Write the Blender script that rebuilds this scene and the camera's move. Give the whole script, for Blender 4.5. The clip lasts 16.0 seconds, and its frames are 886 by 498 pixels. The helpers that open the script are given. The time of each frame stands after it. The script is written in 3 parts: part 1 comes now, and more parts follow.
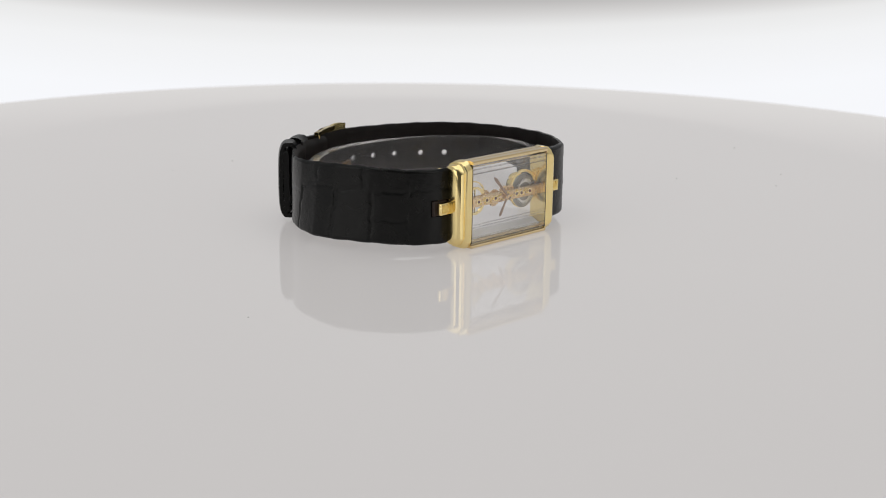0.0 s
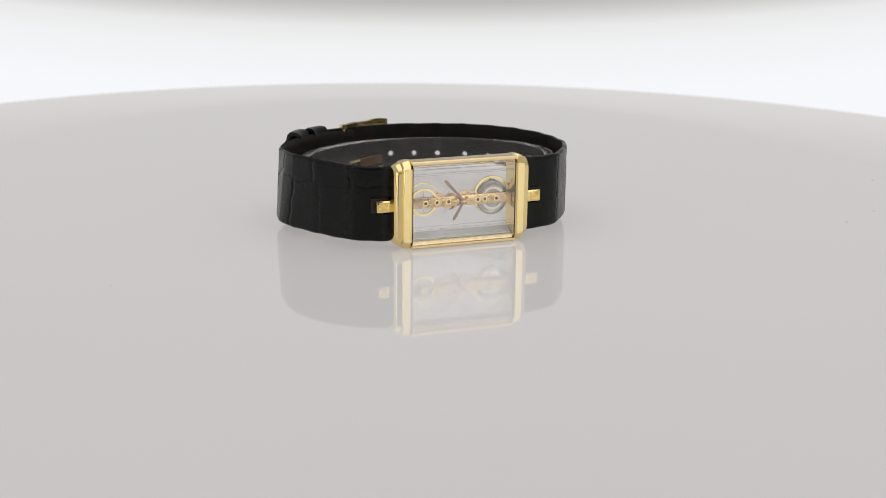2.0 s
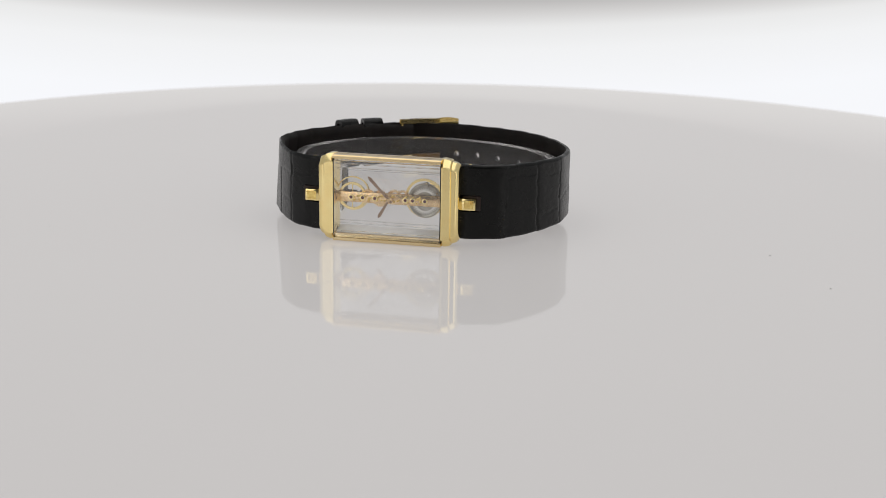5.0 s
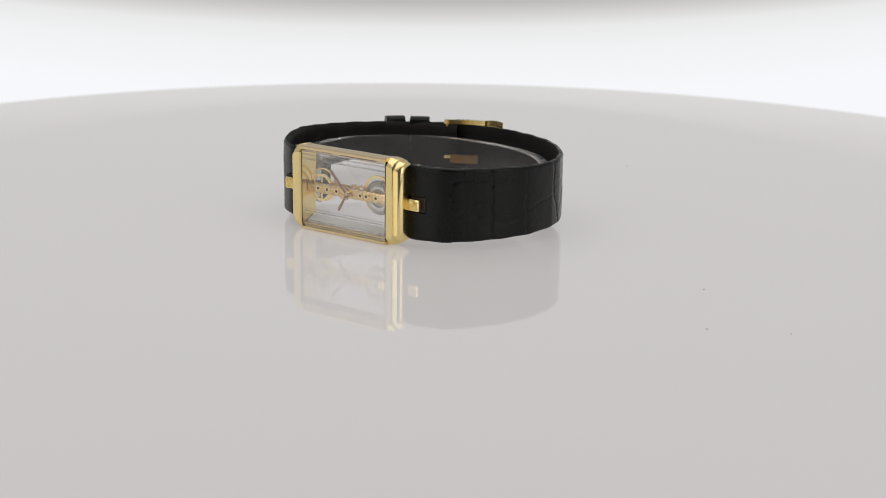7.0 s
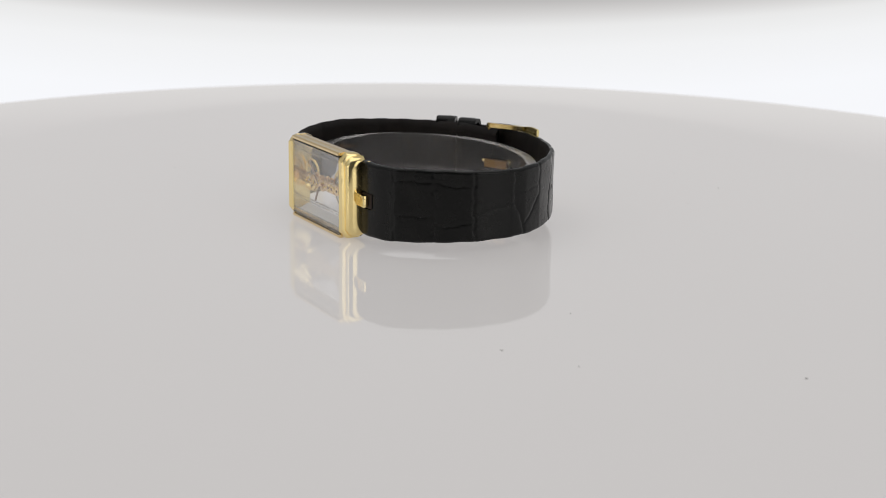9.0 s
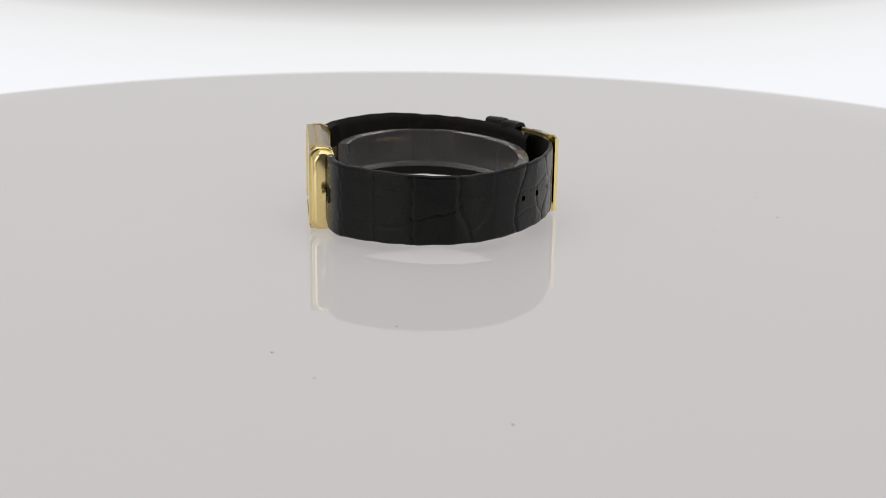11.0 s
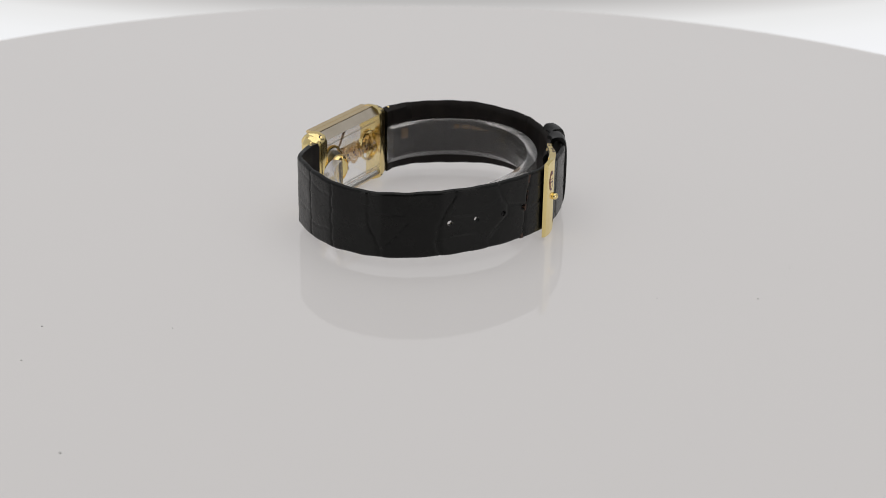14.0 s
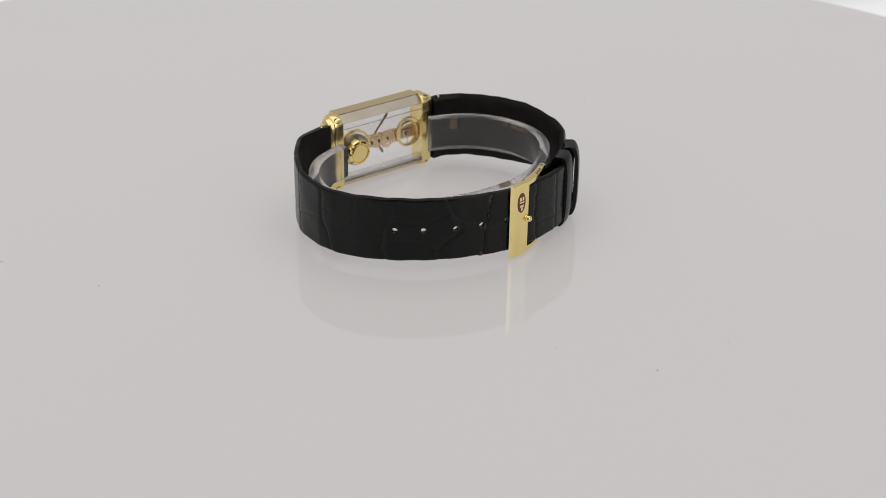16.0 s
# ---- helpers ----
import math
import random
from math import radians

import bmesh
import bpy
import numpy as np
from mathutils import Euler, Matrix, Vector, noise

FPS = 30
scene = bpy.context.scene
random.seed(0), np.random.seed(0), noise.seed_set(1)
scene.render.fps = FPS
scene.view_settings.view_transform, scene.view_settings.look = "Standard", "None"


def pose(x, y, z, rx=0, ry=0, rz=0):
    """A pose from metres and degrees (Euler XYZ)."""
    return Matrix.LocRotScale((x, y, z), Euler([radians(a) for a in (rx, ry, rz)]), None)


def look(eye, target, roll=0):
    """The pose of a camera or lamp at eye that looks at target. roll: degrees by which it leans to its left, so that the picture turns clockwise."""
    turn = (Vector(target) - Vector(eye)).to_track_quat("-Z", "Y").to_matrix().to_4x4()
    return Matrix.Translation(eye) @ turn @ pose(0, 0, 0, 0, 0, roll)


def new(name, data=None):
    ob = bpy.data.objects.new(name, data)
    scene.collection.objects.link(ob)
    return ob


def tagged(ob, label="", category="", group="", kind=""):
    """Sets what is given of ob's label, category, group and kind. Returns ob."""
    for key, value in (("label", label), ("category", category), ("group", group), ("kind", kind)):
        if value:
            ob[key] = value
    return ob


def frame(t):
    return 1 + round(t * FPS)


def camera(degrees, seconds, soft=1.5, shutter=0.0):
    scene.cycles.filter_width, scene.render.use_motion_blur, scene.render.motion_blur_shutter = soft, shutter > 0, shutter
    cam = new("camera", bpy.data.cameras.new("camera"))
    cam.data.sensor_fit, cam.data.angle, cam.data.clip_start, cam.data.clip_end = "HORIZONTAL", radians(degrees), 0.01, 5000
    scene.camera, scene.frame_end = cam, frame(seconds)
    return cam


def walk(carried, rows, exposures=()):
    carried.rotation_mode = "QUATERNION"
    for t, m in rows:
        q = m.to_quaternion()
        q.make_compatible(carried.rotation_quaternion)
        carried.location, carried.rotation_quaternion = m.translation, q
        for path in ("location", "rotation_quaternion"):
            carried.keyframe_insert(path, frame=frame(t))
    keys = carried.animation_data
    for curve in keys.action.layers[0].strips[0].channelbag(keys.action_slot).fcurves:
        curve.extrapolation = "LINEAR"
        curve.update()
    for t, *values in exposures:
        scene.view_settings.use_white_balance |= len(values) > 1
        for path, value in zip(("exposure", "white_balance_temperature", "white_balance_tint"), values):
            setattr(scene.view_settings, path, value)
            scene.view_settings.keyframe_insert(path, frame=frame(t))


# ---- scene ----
cam = camera(32.89, 16.0, soft=0.75)

# ---- path ----
PAN, ROLL = 0.586, 0.765
EARLY = (0.39096, 0.09440, 14.796)
LIFT = [(11.5, 0.38661, 0.10929, 17.027), (12.0, 0.38522, 0.11717, 18.145), (12.5, 0.38359, 0.12500, 19.271), (13.0, 0.38173, 0.13280, 20.406),
        (13.5, 0.37963, 0.14056, 21.549), (14.0, 0.37729, 0.14828, 22.700), (14.5, 0.37472, 0.15595, 23.860), (15.0, 0.37191, 0.16359, 25.028),
        (15.5, 0.36887, 0.17118, 26.205), (16.0, 0.36558, 0.17874, 27.390)]


def eye_pose(back, height, pitch):
    a, b = radians(PAN), radians(pitch)
    way = Vector((math.sin(a) * math.cos(b), math.cos(a) * math.cos(b), -math.sin(b)))
    eye = Vector((0, -back, height))
    return look(eye, eye + way, ROLL)


def easing(f):
    """Share f of the way from the low stand to the first raised one."""
    return eye_pose(*[a + f * (b - a) for a, b in zip(EARLY, LIFT[0][1:])])


RIG = [(0.0, easing(0)), (9.8, easing(0)), (10.1, easing(0.022)), (10.4, easing(0.10)), (10.7, easing(0.27)), (11.0, easing(0.50)), (11.25, easing(0.74))]
RIG += [(t, eye_pose(b, h, p)) for t, b, h, p in LIFT]
walk(cam, RIG)
cam.data.dof.use_dof = True
cam.data.dof.focus_distance = 0.372
cam.data.dof.aperture_fstop = 28.0


def turn_at(t):
    """Turn of the platter in degrees; it runs clockwise at a steady rate."""
    return 4.0 - 11.731 * (t - 3.5)


TURN = [(round(0.1 * i, 2), pose(0, 0, 0, 0, 0, turn_at(0.1 * i))) for i in (0, 1, 2, 3, *range(5, 156, 5), 157, 158, 159, 160)]

# ---- light ----
world = bpy.data.worlds.new("studio")
scene.world = world
world.use_nodes = True
world.node_tree.nodes["Background"].inputs[0].default_value = (0.985, 0.985, 1.0, 1)
world.node_tree.nodes["Background"].inputs[1].default_value = 0.42


def softbox(name, place, target, sx, sy, watts, colour=(1, 1, 1)):
    lamp = bpy.data.lights.new(name, "AREA")
    lamp.shape, lamp.size, lamp.size_y, lamp.energy, lamp.color = "RECTANGLE", sx, sy, watts, colour
    ob = new(name, lamp)
    ob.matrix_world = look(place, target)
    return ob


softbox("softbox_top", (0, 0.05, 0.75), (0, 0, 0), 1.0, 1.0, 2.4, (1.0, 0.975, 0.955))

softbox("softbox_left", (-0.62, -0.62, 0.30), (0, 0, 0.01), 0.45, 0.6, 1.0, (1.0, 0.98, 0.95))
softbox("softbox_right", (0.62, -0.62, 0.30), (0, 0, 0.01), 0.45, 0.6, 1.0, (1.0, 0.98, 0.95))

# ---- materials ----


def material(name, colour, rough=0.5, metal=0.0, **more):
    m = bpy.data.materials.new(name)
    m.use_nodes = True
    b = m.node_tree.nodes["Principled BSDF"]
    b.inputs["Base Color"].default_value = (*colour, 1)
    b.inputs["Roughness"].default_value = rough
    b.inputs["Metallic"].default_value = metal
    for k, v in more.items():
        b.inputs[k.replace("_", " ")].default_value = v
    return m


def link(m, a, b):
    m.node_tree.links.new(a, b)


def node(m, kind, **values):
    n = m.node_tree.nodes.new(kind)
    for k, v in values.items():
        n.inputs[k.replace("_", " ")].default_value = v
    return n


def grain(m, scale, low, high, rough=None, bump=0.0, bump_scale=None, detail=6.0, stretch=(1, 1, 1)):
    """Uneven colour, gloss and fine relief from noise in the thing's own space."""
    b = m.node_tree.nodes["Principled BSDF"]
    co = node(m, "ShaderNodeTexCoord")
    mp = node(m, "ShaderNodeMapping", Scale=stretch)
    link(m, co.outputs["Object"], mp.inputs["Vector"])
    n = node(m, "ShaderNodeTexNoise", Scale=scale, Detail=detail)
    link(m, mp.outputs["Vector"], n.inputs["Vector"])
    r = node(m, "ShaderNodeValToRGB")
    r.color_ramp.elements[0].position, r.color_ramp.elements[1].position = 0.3, 0.7
    r.color_ramp.elements[0].color, r.color_ramp.elements[1].color = (*low, 1), (*high, 1)
    link(m, n.outputs["Fac"], r.inputs["Fac"])
    link(m, r.outputs["Color"], b.inputs["Base Color"])
    if rough:
        k = node(m, "ShaderNodeMapRange", To_Min=rough[0], To_Max=rough[1])
        link(m, n.outputs["Fac"], k.inputs["Value"])
        link(m, k.outputs["Result"], b.inputs["Roughness"])
    if bump:
        n2 = node(m, "ShaderNodeTexNoise", Scale=bump_scale or scale * 6, Detail=4.0)
        link(m, mp.outputs["Vector"], n2.inputs["Vector"])
        u = node(m, "ShaderNodeBump", Strength=bump, Distance=0.0002)
        link(m, n2.outputs["Fac"], u.inputs["Height"])
        link(m, u.outputs["Normal"], b.inputs["Normal"])
    return m


GOLD = grain(material("yellow_gold", (0.93, 0.72, 0.31), 0.22, 1.0), 300, (0.95, 0.74, 0.33), (0.98, 0.81, 0.40), (0.12, 0.2))
GOLD_BRUSHED = grain(material("brushed_gold", (0.92, 0.72, 0.31), 0.24, 1.0), 500, (0.95, 0.75, 0.31), (0.98, 0.82, 0.38), (0.13, 0.22), 0.12, 2500, stretch=(1, 1, 0.08))
CHAMPAGNE = grain(material("pale_satin_gold", (0.86, 0.76, 0.54), 0.28, 1.0), 250, (0.82, 0.64, 0.36), (0.86, 0.69, 0.41), (0.16, 0.24))
BEVEL_TONE = grain(material("bevel_reflection_metal", (0.7, 0.62, 0.5), 0.3, 1.0), 250, (0.66, 0.58, 0.46), (0.74, 0.66, 0.55), (0.25, 0.35))
ROSE = grain(material("rose_gold", (0.9, 0.66, 0.45), 0.25, 1.0), 700, (0.76, 0.52, 0.27), (0.92, 0.70, 0.42), (0.16, 0.34), 0.25, 1500)
ENGRAVED = grain(material("engraved_gold", (0.92, 0.72, 0.34), 0.3, 1.0), 900, (0.70, 0.44, 0.11), (0.99, 0.78, 0.30), (0.2, 0.4), 0.6, 1600)
STEEL = grain(material("steel", (0.5, 0.5, 0.5), 0.3, 1.0), 700, (0.36, 0.34, 0.30), (0.50, 0.48, 0.43), (0.22, 0.4), 0.1, 4000)
BRONZE = material("brown_bronze", (0.34, 0.23, 0.16), 0.3, 0.9)
DARK_STEEL = material("dark_bronze", (0.20, 0.14, 0.09), 0.3, 0.8)
RUBY = material("ruby", (0.10, 0.012, 0.015), 0.1, 0.0)
ENAMEL = material("enamel", (0.16, 0.03, 0.02), 0.25)
LEATHER = grain(material("black_leather", (0.006, 0.006, 0.006), 0.4, Specular_IOR_Level=0.22), 260, (0.0035, 0.0038, 0.0036), (0.0065, 0.0066, 0.006), (0.18, 0.34), 0.2, 1100)
LINING = grain(material("leather_lining", (0.01, 0.01, 0.01), 0.5, Specular_IOR_Level=0.2), 400, (0.006, 0.0045, 0.004), (0.012, 0.009, 0.0075), (0.45, 0.65), 0.3, 2500)
BROWN = material("cut_leather_edge", (0.048, 0.021, 0.012), 0.6)
DARK_CUT = material("dark_cut_and_recess", (0.022, 0.010, 0.006), 0.55)
CRYSTAL = material("sapphire", (1, 1, 1), 0.0, 0.0, IOR=1.65, Transmission_Weight=1.0)
PLASTIC = grain(material("clear_plastic", (0.9, 0.9, 0.91), 0.15, 0.0, IOR=1.3, Transmission_Weight=0.965), 40, (0.86, 0.85, 0.85), (0.93, 0.92, 0.92), (0.13, 0.2))
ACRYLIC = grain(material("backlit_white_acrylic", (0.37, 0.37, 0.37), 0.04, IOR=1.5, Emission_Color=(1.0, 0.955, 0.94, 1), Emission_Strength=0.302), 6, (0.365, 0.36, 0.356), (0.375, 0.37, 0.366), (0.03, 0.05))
# gold in a darker, browner tone than the rest of the buckle
DULL_GOLD = material("dull_brown_gold", (0.34, 0.20, 0.08), 0.45, 1.0)
GOLD_MARK = material("faded_gold_mark", (0.15, 0.09, 0.035), 0.6, 0.2)
GLINT_WHITE = material("bevel_glint_white", (0.88, 0.88, 0.87), 0.3)
DUST = material("dust", (0.32, 0.32, 0.31), 0.9)
DARK_PANEL = grain(material("dark_panel_grey", (0.12, 0.12, 0.12), 0.9), 4, (0.11, 0.11, 0.11), (0.13, 0.13, 0.13))
CLOTH = grain(material("white_cloth", (0.8, 0.8, 0.8), 0.9), 30, (0.76, 0.76, 0.76), (0.82, 0.82, 0.82))

# ---- helpers for meshes ----
MM = 0.001


def finish(bm, angle=35):
    bmesh.ops.recalc_face_normals(bm, faces=bm.faces)
    for e in bm.edges:
        e.smooth = len(e.link_faces) == 2 and e.calc_face_angle(0) < radians(angle)
    for f in bm.faces:
        f.smooth = True


def part(name, bm, mat, parent, label="", angle=35):
    finish(bm, angle)
    me = bpy.data.meshes.new(name)
    bm.to_mesh(me)
    bm.free()
    me.materials.append(mat)
    ob = new(name, me)
    ob.parent = parent
    if label:
        tagged(ob, label)
    return ob


def box(bm, x0, x1, y0, y1, z0, z1, bevel=0.0, segs=2):
    """Box in millimetres with rounded edges."""
    r = bmesh.ops.create_cube(bm, size=1.0)
    vs = r["verts"]
    bmesh.ops.scale(bm, verts=vs, vec=((x1 - x0) * MM, (y1 - y0) * MM, (z1 - z0) * MM))
    bmesh.ops.translate(bm, verts=vs, vec=((x0 + x1) / 2 * MM, (y0 + y1) / 2 * MM, (z0 + z1) / 2 * MM))
    if bevel:
        es = list({e for v in vs for e in v.link_edges})
        bmesh.ops.bevel(bm, geom=es, offset=bevel * MM, segments=segs, profile=0.5, affect="EDGES")


def loft(bm, rings, closed=True, caps=True):
    """Skin over rings of points in millimetres."""
    rows = [[bm.verts.new(Vector(q) * MM) for q in ring] for ring in rings]
    n = len(rows[0])
    for a, b in zip(rows, rows[1:]):
        for i in range(n if closed else n - 1):
            j = (i + 1) % n
            bm.faces.new((a[i], a[j], b[j], b[i]))
    if caps:
        bm.faces.new(rows[0][::-1])
        bm.faces.new(rows[-1])


def lathe(bm, profile, centre, axis="y", n=48):
    """Round body: profile of (radius, along) in millimetres about an axis through centre."""
    rings = []
    for r, h in profile:
        ring = []
        for i in range(n):
            a = 2 * math.pi * i / n
            c, s = r * math.cos(a), r * math.sin(a)
            p = {"y": (c, h, s), "z": (c, s, h), "x": (h, c, s)}[axis]
            ring.append((centre[0] + p[0], centre[1] + p[1], centre[2] + p[2]))
        rings.append(ring)
    loft(bm, rings)


def empty(name):
    ob = new(name)
    ob.empty_display_size = 0.01
    return ob


# ---- the studio ----


def studio():
    disc = tagged(empty("turntable"), "round glossy white backlit acrylic turntable platter", "turntable")
    bm = bmesh.new()
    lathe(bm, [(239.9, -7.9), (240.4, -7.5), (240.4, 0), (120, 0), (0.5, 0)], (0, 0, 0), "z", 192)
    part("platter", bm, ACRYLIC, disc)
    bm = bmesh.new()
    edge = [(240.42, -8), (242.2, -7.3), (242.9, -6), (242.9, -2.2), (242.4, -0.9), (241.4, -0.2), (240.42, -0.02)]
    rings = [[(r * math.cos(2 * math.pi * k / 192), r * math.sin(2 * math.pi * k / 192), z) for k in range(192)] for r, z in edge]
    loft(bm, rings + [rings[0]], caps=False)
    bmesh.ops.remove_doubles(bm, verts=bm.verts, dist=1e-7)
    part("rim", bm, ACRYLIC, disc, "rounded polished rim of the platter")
    bm = bmesh.new()
    lathe(bm, [(90, -640), (90, -20), (70, -9)], (0, 0, 0), "z", 64)
    tagged(part("pedestal", bm, CLOTH, None), "white round pedestal under the platter", "pedestal", kind="structure")
    bm = bmesh.new()
    box(bm, -1800, 1800, -1260, 2200, -680, -640)
    tagged(part("floor", bm, CLOTH, None), "white studio floor", "floor", kind="structure")
    # unseen dark panel, added so the gold and leather mirror less light
    bm = bmesh.new()
    box(bm, -1800, 1800, -1260, -1200, -640, 1600)
    tagged(part("dark_reflection_panel", bm, DARK_PANEL, None), "unseen dark panel added behind the camera to darken reflections", "wall", kind="structure")
    # specks of dust that ride on the platter
    bm = bmesh.new()
    rnd = random.Random(5)
    for x0, y0, s in [(104, -42, 0.32), (144.5, 0, 0.42), (7, 94, 0.25), (19, 73, 0.15), (-91, -38, 0.2), (-15, 95, 0.15), (119, -34, 0.2), (90, -16, 0.25)]:
        c = (x0, y0)
        ring = [(c[0] + s * rnd.uniform(0.5, 1.2) * math.cos(k * 1.047), c[1] + s * rnd.uniform(0.5, 1.2) * math.sin(k * 1.047)) for k in range(6)]
        loft(bm, [[(x, y, 0.004) for x, y in ring], [(c[0] + (x - c[0]) * 0.6, c[1] + (y - c[1]) * 0.6, 0.12) for x, y in ring]])
    dust = tagged(part("dust", bm, DUST, None), "tiny dark dust specks on the white platter", "dust", kind="stuff")
    return disc, dust


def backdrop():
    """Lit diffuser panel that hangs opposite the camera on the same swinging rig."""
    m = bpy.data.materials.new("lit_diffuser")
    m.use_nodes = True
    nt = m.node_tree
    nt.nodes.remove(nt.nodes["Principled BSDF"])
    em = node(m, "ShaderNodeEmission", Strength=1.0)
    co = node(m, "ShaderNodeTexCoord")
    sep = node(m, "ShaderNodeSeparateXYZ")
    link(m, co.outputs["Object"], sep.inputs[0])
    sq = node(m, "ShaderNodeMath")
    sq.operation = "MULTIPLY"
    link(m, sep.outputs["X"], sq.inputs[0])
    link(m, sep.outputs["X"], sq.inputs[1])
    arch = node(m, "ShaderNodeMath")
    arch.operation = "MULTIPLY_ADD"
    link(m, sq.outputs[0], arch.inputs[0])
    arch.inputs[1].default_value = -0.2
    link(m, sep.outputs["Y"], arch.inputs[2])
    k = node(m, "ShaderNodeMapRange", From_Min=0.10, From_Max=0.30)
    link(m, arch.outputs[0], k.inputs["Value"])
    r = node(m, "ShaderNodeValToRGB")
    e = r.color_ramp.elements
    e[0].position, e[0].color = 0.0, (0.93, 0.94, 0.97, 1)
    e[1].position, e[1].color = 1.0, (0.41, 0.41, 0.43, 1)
    # Fall-off and grey band painted into the glow; upper steps only show mirrored.
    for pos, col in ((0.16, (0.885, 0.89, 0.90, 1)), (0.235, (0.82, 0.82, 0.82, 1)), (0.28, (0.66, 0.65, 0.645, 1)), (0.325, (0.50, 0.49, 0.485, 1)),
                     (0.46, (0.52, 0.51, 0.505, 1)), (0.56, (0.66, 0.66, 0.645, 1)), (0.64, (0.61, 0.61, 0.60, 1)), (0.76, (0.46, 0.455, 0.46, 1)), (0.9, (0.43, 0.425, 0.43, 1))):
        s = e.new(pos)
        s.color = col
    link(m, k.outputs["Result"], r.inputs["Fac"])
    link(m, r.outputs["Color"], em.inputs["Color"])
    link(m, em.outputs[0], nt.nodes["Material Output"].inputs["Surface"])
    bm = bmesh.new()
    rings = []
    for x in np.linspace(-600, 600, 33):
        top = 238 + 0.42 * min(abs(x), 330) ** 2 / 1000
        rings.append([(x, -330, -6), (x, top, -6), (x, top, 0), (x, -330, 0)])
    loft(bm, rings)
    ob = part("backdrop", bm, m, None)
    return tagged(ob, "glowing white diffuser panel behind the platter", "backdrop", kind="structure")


# ---- the wristwatch ----
U0, FRONT, ZC = -3.05, -32.1, 11.2     # case middle, front plane, mid height


def spline(points, step=0.4):
    """Even points along a smooth line through the given ones, with arc length."""
    q = [np.array(p, float) for p in points]
    q = [2 * q[0] - q[1], *q, 2 * q[-1] - q[-2]]
    fine = []
    for i in range(1, len(q) - 2):
        for s in np.linspace(0, 1, 60, endpoint=False):
            a, b, c, d = q[i - 1:i + 3]
            fine.append(0.5 * (2 * b + (c - a) * s + (2 * a - 5 * b + 4 * c - d) * s * s + (3 * b - a - 3 * c + d) * s ** 3))
    fine.append(q[-2])
    fine = np.array(fine)
    le = np.concatenate([[0], np.cumsum(np.linalg.norm(np.diff(fine, axis=0), axis=1))])
    s = np.linspace(0, le[-1], int(le[-1] / step) + 1)
    return s, np.stack([np.interp(s, le, fine[:, 0]), np.interp(s, le, fine[:, 1])], 1)


def normals(pts, side):
    t = np.gradient(pts, axis=0)
    t /= np.linalg.norm(t, axis=1)[:, None]
    return side * np.stack([t[:, 1], -t[:, 0]], 1)


def band(bm, points, side, height, thick, zc, seams=None, rows=60, edge=0.5, step=0.3, creases=(), lean=None):
    """Strap or cuff: a line in plan (outer face), swept with a rounded section. height, thick, zc, lean: functions of arc length."""
    s, pts = spline(points, step)
    if len(creases):
        k = [0.0, *[c for c in creases if 0.5 < c < s[-1] - 0.5], s[-1]]
        flat = np.stack([np.interp(s, k, np.interp(k, s, pts[:, j])) for j in (0, 1)], 1)
        nrm = normals(pts, side)
        pts = pts * 0.45 + flat * 0.55 + nrm * 0.18
    nrm = normals(pts, side)
    rings = []
    vs = np.linspace(-1, 1, rows)[::int(side)]
    relief = seams(s, vs) if seams else np.zeros((len(s), rows))
    for i, si in enumerate(s):
        h, th, z = height(si), thick(si), zc(si)
        tilt = lean(si) if lean else 0.0
        ring = []
        for j, v in enumerate(vs):
            d = -edge * max(0, (abs(v) - 1 + edge / h * 1.2) / (edge / h * 1.2)) ** 2 + relief[i, j] - tilt * v
            ring.append((*(pts[i] + nrm[i] * d), z + v * h))
        for v in vs[::-4]:
            d = -th + edge * 0.6 * max(0, (abs(v) - 1 + edge / h) / (edge / h)) ** 2 - tilt * v
            ring.append((*(pts[i] + nrm[i] * d), z + v * h * 0.992))
        rings.append(ring)
    loft(bm, rings)
    n = len(rings[0])
    for i, f in enumerate(bm.faces):
        f.material_index = 1 if seams and i % n >= rows and i < n * (len(rings) - 1) else 0
    return s, pts, nrm


# seams between the scales of the hide: (depth, points of arc length and height)
LEFT_SEAMS = [(1.0, [(11, 1.05), (10.6, 0.4), (11.4, -0.13), (11.1, -1.05)]), (1.0, [(20.3, 0.34), (20.5, -1.05)]), (0.7, [(22.5, 1.05), (22.5, 0.44)]),
              (1.1, [(29.8, 0.3), (30.6, -0.4), (31.2, -1.05)]), (1.3, [(41.5, 0.3), (42.5, -0.35), (43.5, -1.05)]), (0.6, [(20.2, 0.34), (15.6, 0.39), (11, 0.42)]),
              (0.8, [(22.2, 0.44), (28.3, 0.32), (31.3, 0.39), (34.3, 0.43), (40.3, 0.29)]), (0.8, [(35.8, 1.05), (36.1, 0.51), (40.3, 0.29)]),
              (0.9, [(49.0, 1.05), (51, 0.2), (50, -1.05)]), (0.6, [(42.5, 0.1), (50.5, 0.12)]), (0.9, [(59, 1.05), (58.5, 0), (60, -1.05)]), (0.6, [(50.6, -0.4), (59, -0.35)]),
              (0.9, [(69, 1.05), (70, -1.05)]), (0.5, [(11.4, -0.35), (20.5, -0.4)]), (0.4, [(0, 0.5), (10.6, 0.47)]), (0.9, [(77, 1.05), (76.4, -1.05)])]
